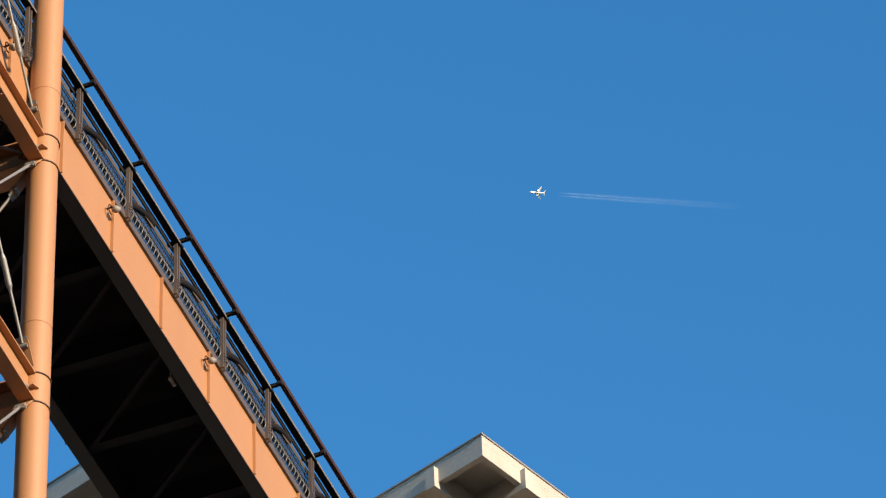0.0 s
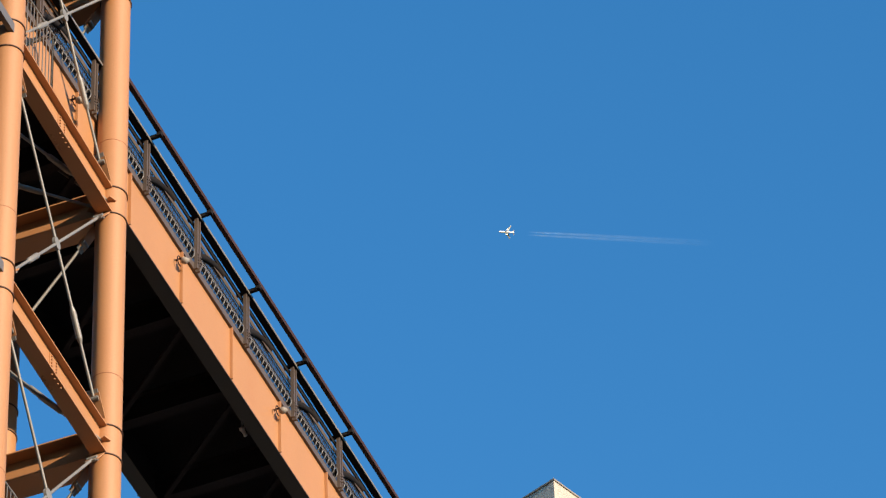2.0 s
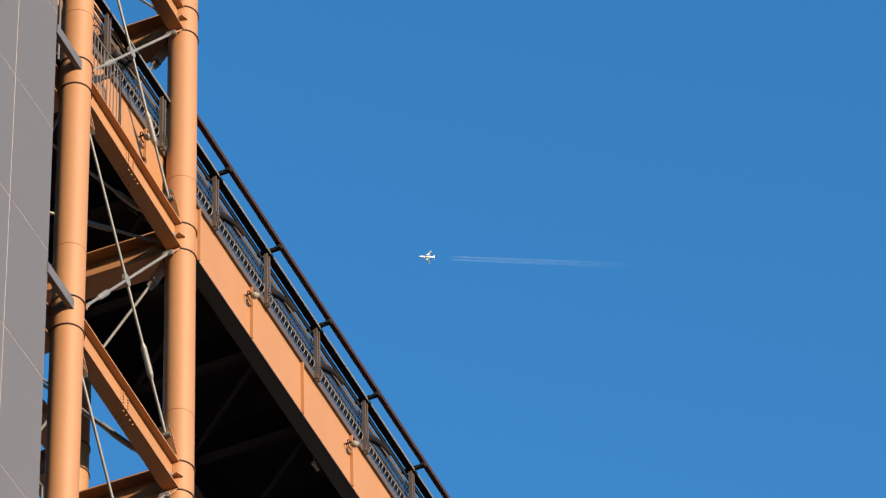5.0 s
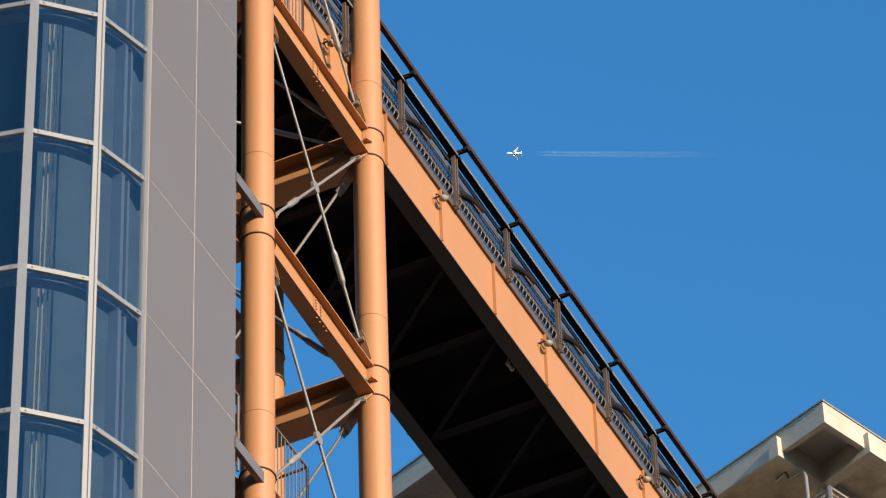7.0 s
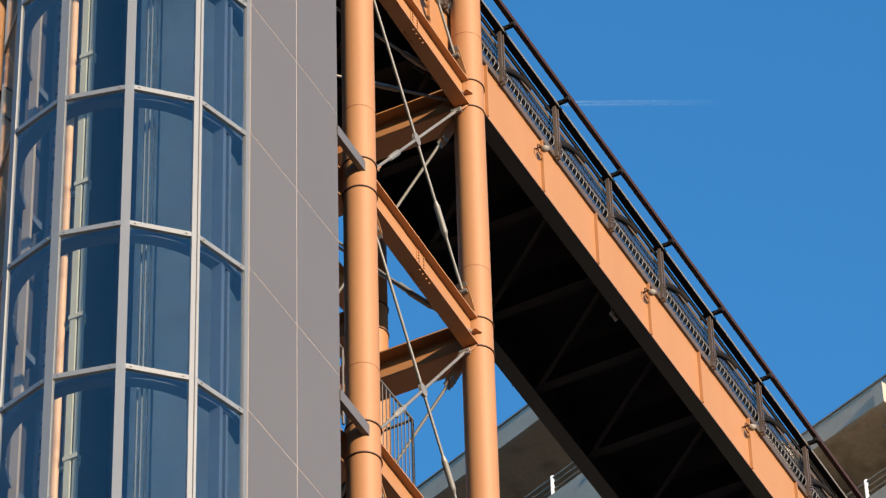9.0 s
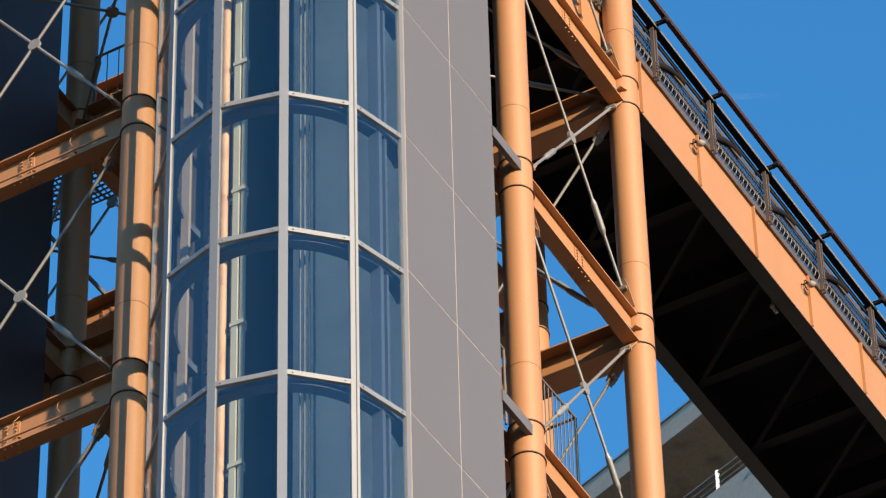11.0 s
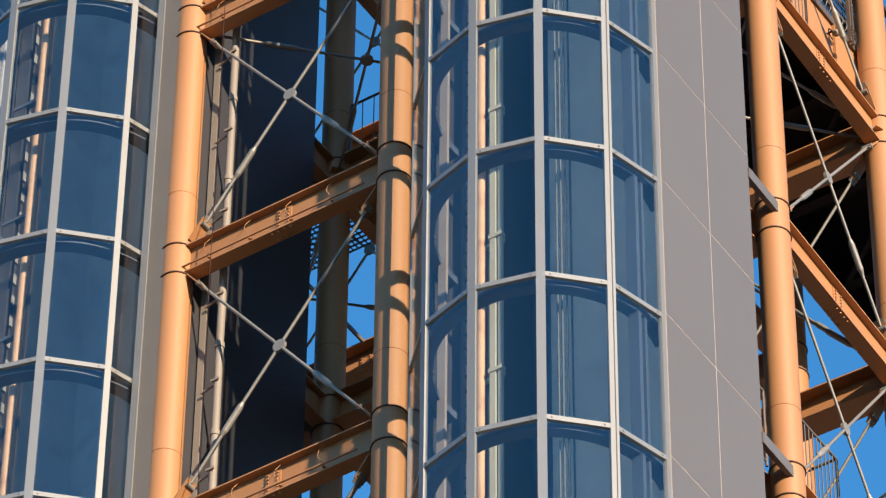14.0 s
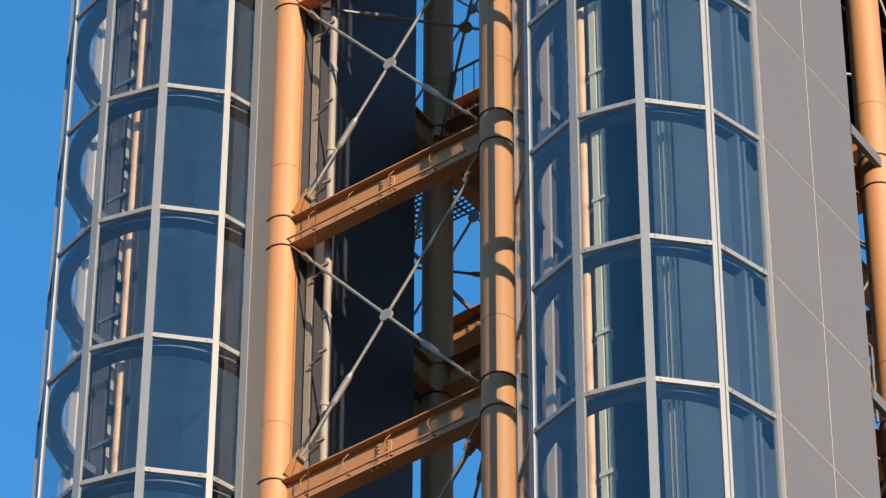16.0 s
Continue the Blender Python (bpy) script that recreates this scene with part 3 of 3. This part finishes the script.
def footbridge():
    for y, out in ((GY, -1), (DY, 1)):
        g = Shape().box((BX0, min(y, y - out * 0.025), ZB), (BX1, max(y, y - out * 0.025), ZT))
        part("girder_web", g, ORANGE, bridge, "orange plate girder web")
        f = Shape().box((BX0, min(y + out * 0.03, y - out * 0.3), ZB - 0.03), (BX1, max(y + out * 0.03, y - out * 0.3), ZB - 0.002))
        part("bottom_flange", f, FLANGE, bridge, "bottom flange with its underside shade in the colour")
        c = Shape().bar((BX0, y + out * 0.03, ZT + 0.03), (BX1, y + out * 0.03, ZT + 0.03), 0.06, 0.18)
        part("edge_channel", c, POSTPAINT, bridge, "brown edge channel along the deck")
        st = part("stiffener", Shape().box((POST0 - 0.64, min(y + out * 0.002, y + out * 0.07), ZB + 0.002), (POST0 - 0.61, max(y + out * 0.002, y + out * 0.07), ZT - 0.062)), ORANGE, bridge, "orange web stiffener")
        for i in range(-2, 20):
            if i:
                again(st, (i * BAY, 0, 0))
    # Added dark sheet: hides the far web's orange, painting the shade under the deck.
    part("web_lining", Shape().box((BX0, DY - 0.045, ZB), (BX1, DY - 0.029, ZT - 0.26)), SOFFIT, bridge, "dark sheet standing in for shade inside the far girder")
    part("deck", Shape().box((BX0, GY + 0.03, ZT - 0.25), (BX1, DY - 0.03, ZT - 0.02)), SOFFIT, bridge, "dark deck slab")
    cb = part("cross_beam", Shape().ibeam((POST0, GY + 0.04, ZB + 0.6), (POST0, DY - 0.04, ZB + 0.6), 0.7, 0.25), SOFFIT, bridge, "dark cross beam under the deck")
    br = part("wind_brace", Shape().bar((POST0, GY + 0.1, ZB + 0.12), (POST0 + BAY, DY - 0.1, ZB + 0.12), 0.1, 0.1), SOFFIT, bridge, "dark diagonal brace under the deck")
    for i in range(-2, 20):
        if i:
            again(cb, (i * BAY, 0, 0))
            again(br, (i * BAY, 0, 0))
    for y, out in ((GY, -1), (DY, 1)):
        po = y - out * 0.0
        s = Shape()
        for e in (-0.055, 0.055):
            s.bar((POST0 + e, po + out * 0.1, ZT - 0.06), (POST0 + e, po + out * 0.1, 72.84), 0.045, 0.08, (0, 1, 0))
        for i in range(4):
            s.rod((POST0 - 0.055, po + out * 0.13, ZT + 0.1 + i * 0.08), (POST0 - 0.055, po + out * 0.165, ZT + 0.1 + i * 0.08), 0.02, 6)
            s.rod((POST0 + 0.055, po + out * 0.13, ZT + 0.1 + i * 0.08), (POST0 + 0.055, po + out * 0.165, ZT + 0.1 + i * 0.08), 0.02, 6)
        post = part("railing_post", s, POSTPAINT, bridge, "brown twin flat bar railing post")
        arm = Shape().bar((POST0, po - out * 0.12, 72.86), (POST0, po + out * 0.36, 72.86), 0.07, 0.08).box((POST0 - 0.05, po + out * 0.38 - 0.05, 72.84), (POST0 + 0.05, po + out * 0.38 + 0.05, 72.96))
        arm = part("rail_arm", arm, INK, bridge, "brown bracket arm carrying the outer rail")
        gr, rg = Shape(), Shape()
        n = 14
        for i in range(n):
            x = POST0 + 0.12 + (BAY - 0.24) * (i + 0.5) / n
            pts = [(x, po + out * (0.02 + b), ZT + 0.1 + h) for b, h in ((0, 0), (0.08, 0.06), (0.11, 0.16), (0.09, 0.28), (0.04, 0.36), (0.0, 0.40))]
            gr.path(pts, 0.013, 5)
            c = (x + 0.06, po - out * 0.02, ZT + 0.55)
            rg.path([(c[0] + 0.085 * math.cos(a), c[1], c[2] + 0.11 * math.sin(a)) for a in [2 * math.pi * j / 12 for j in range(13)]], 0.011, 4)
        ms = Shape()
        for i in range(30):
            for lean in (-0.45, 0.45):
                xa = POST0 + BAY * i / 30
                ms.bar((xa, po - out * 0.07, ZT + 0.1), (xa + lean, po - out * 0.07, ZT + 1.12), 0.008, 0.011, (0, 1, 0))
        for z in (ZT + 0.72, ZT + 0.9, ZT + 1.11):
            ms.bar((POST0, po - out * 0.085, z), (POST0 + BAY, po - out * 0.085, z), 0.02, 0.03)
        bow = Shape().path([(POST0 + 0.08 + 1.5 * f, po - out * 0.06, ZT + 0.55 + 0.72 * math.sin(f * math.pi / 2)) for f in [i / 8 for i in range(9)]], 0.085, 6)
        bow = part("bow", bow, INK, bridge, "dark bowed bracing bar")
        mesh_panel = part("mesh_panel", ms, DARK, bridge, "dark crossed wire mesh behind the bars")
        for z in (ZT + 0.1, ZT + 0.5):
            gr.bar((POST0 + 0.1, po + out * 0.02, z), (POST0 + BAY - 0.1, po + out * 0.02, z), 0.03, 0.035)
        grille = part("grille", gr, BARS, bridge, "row of pale bowed bars along the deck edge")
        rings = part("trellis", rg, INK, bridge, "black wrought iron trellis of small circles")
        for i in range(-2, 20):
            if i:
                again(post, (i * BAY, 0, 0))
                if i > 0 or out > 0:
                    again(arm, (i * BAY, 0, 0))
                again(grille, (i * BAY, 0, 0))
                again(rings, (i * BAY, 0, 0))
                again(mesh_panel, (i * BAY, 0, 0))
                again(bow, (i * BAY, 0, 0))
        part("handrail", Shape().bar((60.05 if out < 0 else BX0, po + out * 0.38, 73.0), (BX1, po + out * 0.38, 73.0), 0.10, 0.12), BROWN, bridge, "square brown outer handrail")
        top = Shape().bar((BX0, po + out * 0.105, 72.79), (BX1, po + out * 0.105, 72.79), 0.14, 0.05)
        part("top_channel", top, INK, bridge, "dark brown channel along the railing top")
        lip = Shape().bar((BX0, po + out * 0.185, 72.80), (BX1, po + out * 0.185, 72.80), 0.012, 0.06)
        part("channel_lip", lip, STEEL, bridge, "pale worn lip of the railing channel")
        strip = Shape().bar((BX0, po - out * 0.005, 72.70), (BX1, po - out * 0.005, 72.70), 0.03, 0.13)
        part("top_plate", strip, INK, bridge, "dark plate hanging under the railing top")
        part("light_strip", Shape().bar((BX0, po - out * 0.04, 72.53), (BX1, po - out * 0.04, 72.53), 0.02, 0.14), POSTPAINT, bridge, "grey brown metal strip under the railing top")
        low = Shape().bar((BX0, po - out * 0.12, 72.1), (BX1, po - out * 0.12, 72.1), 0.05, 0.07)
        part("mid_rail", low, BROWN, bridge, "brown middle rail")


def floodlight():
    """A small round lamp on a curled arm, fixed to the girder web."""
    x, y, z = 63.36, GY, 70.8
    lamp = thing("floodlight", (x, y - 0.01, z), "small pale round lamp with a cable loop on the girder", "lamp", "lamps along the bridge girder")
    part("housing", Shape().ball((x, y - 0.2, z), 0.08, 12).rod((x, y - 0.2, z), (x + 0.08, y - 0.23, z + 0.06), 0.05, 12, 0.058), PIPE, lamp, "pale round lamp housing")
    a = Shape().path([(x, y - 0.005, z + 0.08), (x, y - 0.12, z + 0.1), (x, y - 0.2, z)], 0.022, 8)
    part("arm", a, BROWN, lamp)
    c = Shape().path([(x - 0.03 + 0.1 * math.cos(i), y - 0.1, z + 0.0 + 0.12 * math.sin(i)) for i in [0.3 + 0.5 * j for j in range(11)]], 0.014, 6)
    part("cable_loop", c, BROWN, lamp, "dark cable loop")
    for i in range(1, 8):
        copy_thing(lamp, pose(x + i * 2 * BAY, y - 0.01, z))
    copy_thing(lamp, pose(x - 2 * BAY, y - 0.01, z))


footbridge()
floodlight()
hook = Shape().rod((68.05, 30.48, ZT - 0.25), (68.05, 30.48, 70.42), 0.02, 8).ball((68.05, 30.48, 70.36), 0.06, 8).rod((68.05, 30.48, 70.36), (68.12, 30.42, 70.2), 0.04, 8)
part("under_deck_lamp", hook, WHITE, bridge, "small pale lamp hanging under the deck")
pier = Shape()
for y in (GY + 0.4, DY - 0.4):
    pier.rod((108, y, 0), (108, y, ZB - 0.03), 0.6, 24)
part("pier", pier, ORANGE, bridge, "orange support of the bridge")

# ---- far building ----
U, W = Vector((0.342, 0.940, 0)), Vector((0.940, -0.342, 0))
CORNER = Vector((105.41, 36.54, 101.87))
far = thing("concrete_building", (CORNER.x + 12, CORNER.y + 8, 0), "tall pale concrete building with an overhanging roof edge", "building")


def obl(a0, a1, b0, b1, z0, z1):
    """A block in the far building's own directions, from its roof corner."""
    m = Matrix(((W.x, U.x, 0, CORNER.x), (W.y, U.y, 0, CORNER.y), (0, 0, 1, CORNER.z), (0, 0, 0, 1)))
    return Shape().box((a0, b0, z0), (a1, b1, z1), m)


def roof_wing(a, b0, b1, corner, drop=0.0):
    """One wing: fascia, ribs, recessed corner cell, soffit, balcony with railing, wall and rain pipe."""
    zf = -0.85

    def block(a0, a1, c0, c1, z0, z1):
        return obl(a0, a1, c0, c1, z0 - drop, z1 - drop)

    part("roof_slab", block(a, a + 24, b0, b1, -0.3, 0), CONCRETE, far, "concrete roof slab")
    part("roof_trim", block(a - 0.04, a + 0.2, b0 - 0.04, b1, 0.003, 0.06), PIPE, far, "thin metal roof trim")
    part("roof_trim", block(a + 0.2, a + 24, b0 - 0.04, b0 + 0.2, 0.003, 0.06), PIPE, far, "thin metal roof trim")
    part("fascia", block(a, a + 0.2, b0, b1, zf, -0.303), CONCRETE, far, "concrete roof edge")
    part("fascia", block(a + 0.203, a + 24, b0, b0 + 0.2, zf, -0.303), CONCRETE, far, "concrete roof edge")
    if corner:
        part("rib", block(a - 0.2, a + 4.0, b0 + 1.82, b0 + 2.2, zf - 0.28, -0.31), CONCRETE, far, "concrete rib under the roof edge")
        part("rib", block(a + 1.82, a + 2.2, b0 - 0.2, b0 + 1.815, zf - 0.28, -0.31), CONCRETE, far, "concrete rib under the roof edge")
        part("soffit", block(a + 0.21, a + 4, b0 + 2.205, b1, zf + 0.1, -0.31), STAINED, far, "stained concrete soffit")
        part("soffit", block(a + 2.205, a + 24, b0 + 0.21, b0 + 1.815, zf + 0.1, -0.31), STAINED, far, "stained concrete soffit")
    else:
        part("soffit", block(a + 0.21, a + 4, b0 + 0.21, b1, zf + 0.1, -0.31), STAINED, far, "stained concrete soffit")
    part("wall", block(a + 3.6, a + 23, b0 + 3.6, b1, -101.8 + drop, -0.86), CONCRETE, far, "concrete wall")
    part("parapet", block(a + 0.45, a + 0.6, b0 + 0.4, b1, -6.3, -3.66), CONCRETE, far, "concrete balcony parapet")
    part("parapet", block(a + 0.603, a + 22, b0 + 0.4, b0 + 0.55, -6.3, -3.66), CONCRETE, far, "concrete balcony parapet")
    part("balcony_floor", block(a + 0.6, a + 3.59, b0 + 0.55, b1, -6.3, -6.1), CONCRETE, far, "concrete balcony floor")
    m = Matrix(((W.x, U.x, 0, CORNER.x), (W.y, U.y, 0, CORNER.y), (0, 0, 1, CORNER.z - drop), (0, 0, 0, 1)))
    for z in (-2.96, -3.2, -3.44):
        for end in (Vector((a + 0.52, b1, z)), Vector((a + 22, b0 + 0.47, z))):
            r = Shape().rod(m @ Vector((a + 0.52, b0 + 0.47, z)), m @ end, 0.045 if z > -3 else 0.03, 8)
            part("rail", r, PIPE, far, "grey metal balcony rail")
    n = 0
    while b0 + 0.5 + n * 3.0 < b1:
        s = Shape().bar(m @ Vector((a + 0.52, b0 + 0.5 + n * 3.0, -3.65)), m @ Vector((a + 0.52, b0 + 0.5 + n * 3.0, -2.88)), 0.1, 0.1)
        if not n:
            s.bar(m @ Vector((a + 0.52, b0 + 0.5, -3.66)), m @ Vector((a + 0.52, b0 + 0.5, -3.5)), 0.3, 0.3)
        part("rail_post", s, WHITE if n else STEEL, far, "balcony rail post")
        n += 1
    if corner:
        part("pillar", block(a + 1.9, a + 2.14, b0 + 1.9, b0 + 2.14, -6.1, zf - 0.285), CONCRETE, far, "pale concrete pillar")
        p = Shape().path([m @ Vector(q) for q in ((a + 0.9, b0 + 2.9, -0.86), (a + 0.85, b0 + 2.45, -0.86), (a + 0.85, b0 + 2.35, -1.2), (a + 0.85, b0 + 1.75, -1.25), (a + 0.85, b0 + 1.68, -1.5), (a + 0.85, b0 + 1.68, -6.1))], 0.065, 12)
        part("rain_pipe", p, ALU, far, "white rain pipe")


roof_wing(0.0, 0.05, 9.0, True)
roof_wing(-7.8, 6.0, 34.0, False, 0.3)

# ---- aircraft ----
PD = 0.33
FLY0 = Vector((9577, 3113, 10000)) * PD
FLYV = Vector((-70.6, 129.0, 0)) * PD
plane = thing("aircraft", (0, 0, 0), "small white airliner high in a clear blue sky", "aircraft")
trail = thing("contrail", (0, 0, 0), "thin white twin vapour trail fading behind an aircraft", "contrail")


def aircraft():
    L = 15.0
    s = Shape()
    prof = [(-0.5, 0.05), (-0.46, 0.5), (-0.4, 0.8), (-0.3, 0.9), (0.2, 0.9), (0.38, 0.6), (0.5, 0.15)]
    for (a, r), (b, q) in zip(prof, prof[1:]):
        s.rod((-a * L, 0, 0), (-b * L, 0, 0), r, 16, q, caps=False)
    part("fuselage", s, AIRWHITE, plane)
    for sg in (-1, 1):
        w = Shape()
        vs = [(1.8, 0, -0.3), (-1.6, 0, -0.3), (-4.4, sg * 6.6, 0.2), (-3.6, sg * 6.6, 0.2)]
        w.add(vs + [(x, y, z + 0.25) for x, y, z in vs], [(0, 1, 2, 3), (4, 5, 6, 7), (0, 1, 5, 4), (1, 2, 6, 5), (2, 3, 7, 6), (3, 0, 4, 7)])
        part("wing", w, AIRWHITE, plane)
        t = Shape()
        vs = [(-5.6, 0, 0.2), (-7.2, 0, 0.2), (-7.9, sg * 2.6, 0.3), (-7.2, sg * 2.6, 0.3)]
        t.add(vs + [(x, y, z + 0.15) for x, y, z in vs], [(0, 1, 2, 3), (4, 5, 6, 7), (0, 1, 5, 4), (1, 2, 6, 5), (2, 3, 7, 6), (3, 0, 4, 7)])
        part("tailplane", t, AIRWHITE, plane)
        e = Shape().rod((0.6, sg * 2.3, -0.7), (-1.4, sg * 2.3, -0.7), 0.45, 12)
        part("engine", e, AIRWHITE, plane)
    f = Shape()
    vs = [(-5.2, -0.1, 0.6), (-7.2, -0.1, 0.6), (-8.0, -0.1, 3.2), (-7.2, -0.1, 3.2)]
    f.add(vs + [(x, 0.1, z) for x, y, z in vs], [(0, 1, 2, 3), (4, 5, 6, 7), (0, 1, 5, 4), (1, 2, 6, 5), (2, 3, 7, 6), (3, 0, 4, 7)])
    part("fin", f, AIRWHITE, plane)


def vapour(name="vapour"):
    m = bpy.data.materials.new(name)
    m.use_nodes = True
    n, l = m.node_tree.nodes, m.node_tree.links
    tc = n.new("ShaderNodeTexCoord")
    sep = n.new("ShaderNodeSeparateXYZ")
    l.new(tc.outputs["Object"], sep.inputs[0])
    r = n.new("ShaderNodeMapRange")
    r.inputs["From Min"].default_value, r.inputs["From Max"].default_value = -205.0, -20.0
    r.inputs["To Min"].default_value = 0.0
    l.new(sep.outputs["X"], r.inputs["Value"])
    r.inputs["To Max"].default_value = 0.042
    start = n.new("ShaderNodeMapRange")
    start.inputs["From Min"].default_value, start.inputs["From Max"].default_value = -20.0, -34.0
    l.new(sep.outputs["X"], start.inputs["Value"])
    both = n.new("ShaderNodeMath")
    both.operation = "MULTIPLY"
    l.new(r.outputs["Result"], both.inputs[0])
    l.new(start.outputs["Result"], both.inputs[1])
    nz = n.new("ShaderNodeTexNoise")
    nz.inputs["Scale"].default_value = 0.12
    l.new(tc.outputs["Object"], nz.inputs["Vector"])
    mu = n.new("ShaderNodeMath")
    mu.operation = "MULTIPLY"
    l.new(both.outputs[0], mu.inputs[0])
    l.new(nz.outputs["Fac"], mu.inputs[1])
    b = n["Principled BSDF"]
    b.inputs["Base Color"].default_value = (0.66, 0.83, 1.0, 1)
    b.inputs["Roughness"].default_value = 1
    l.new(mu.outputs[0], b.inputs["Alpha"])
    return m


def contrail():
    vm = vapour()
    for sg in (-1, 1):
        for grow in (0.4, 0.75, 1.1):
            s = Shape()
            s.rod((-22, sg * 1.45, -0.5), (-80, sg * 1.45, -0.5), 0.75 * grow, 12, 1.3 * grow, caps=False)
            s.rod((-80, sg * 1.45, -0.5), (-260, sg * 1.5, -0.5), 1.3 * grow, 12, 2.2 * grow, caps=False)
            ob = part("vapour_streak", s, vm, trail)
            ob.visible_shadow = False


aircraft()
contrail()


def motions():
    turn = math.degrees(math.atan2(FLYV.y, FLYV.x))
    for ob in (plane, trail):
        walk(ob, [(t, pose(*(FLY0 + FLYV * t), 30, 0, turn)) for t in (0.0, 4.0, 8.0, 12.0, 16.0)])


motions()
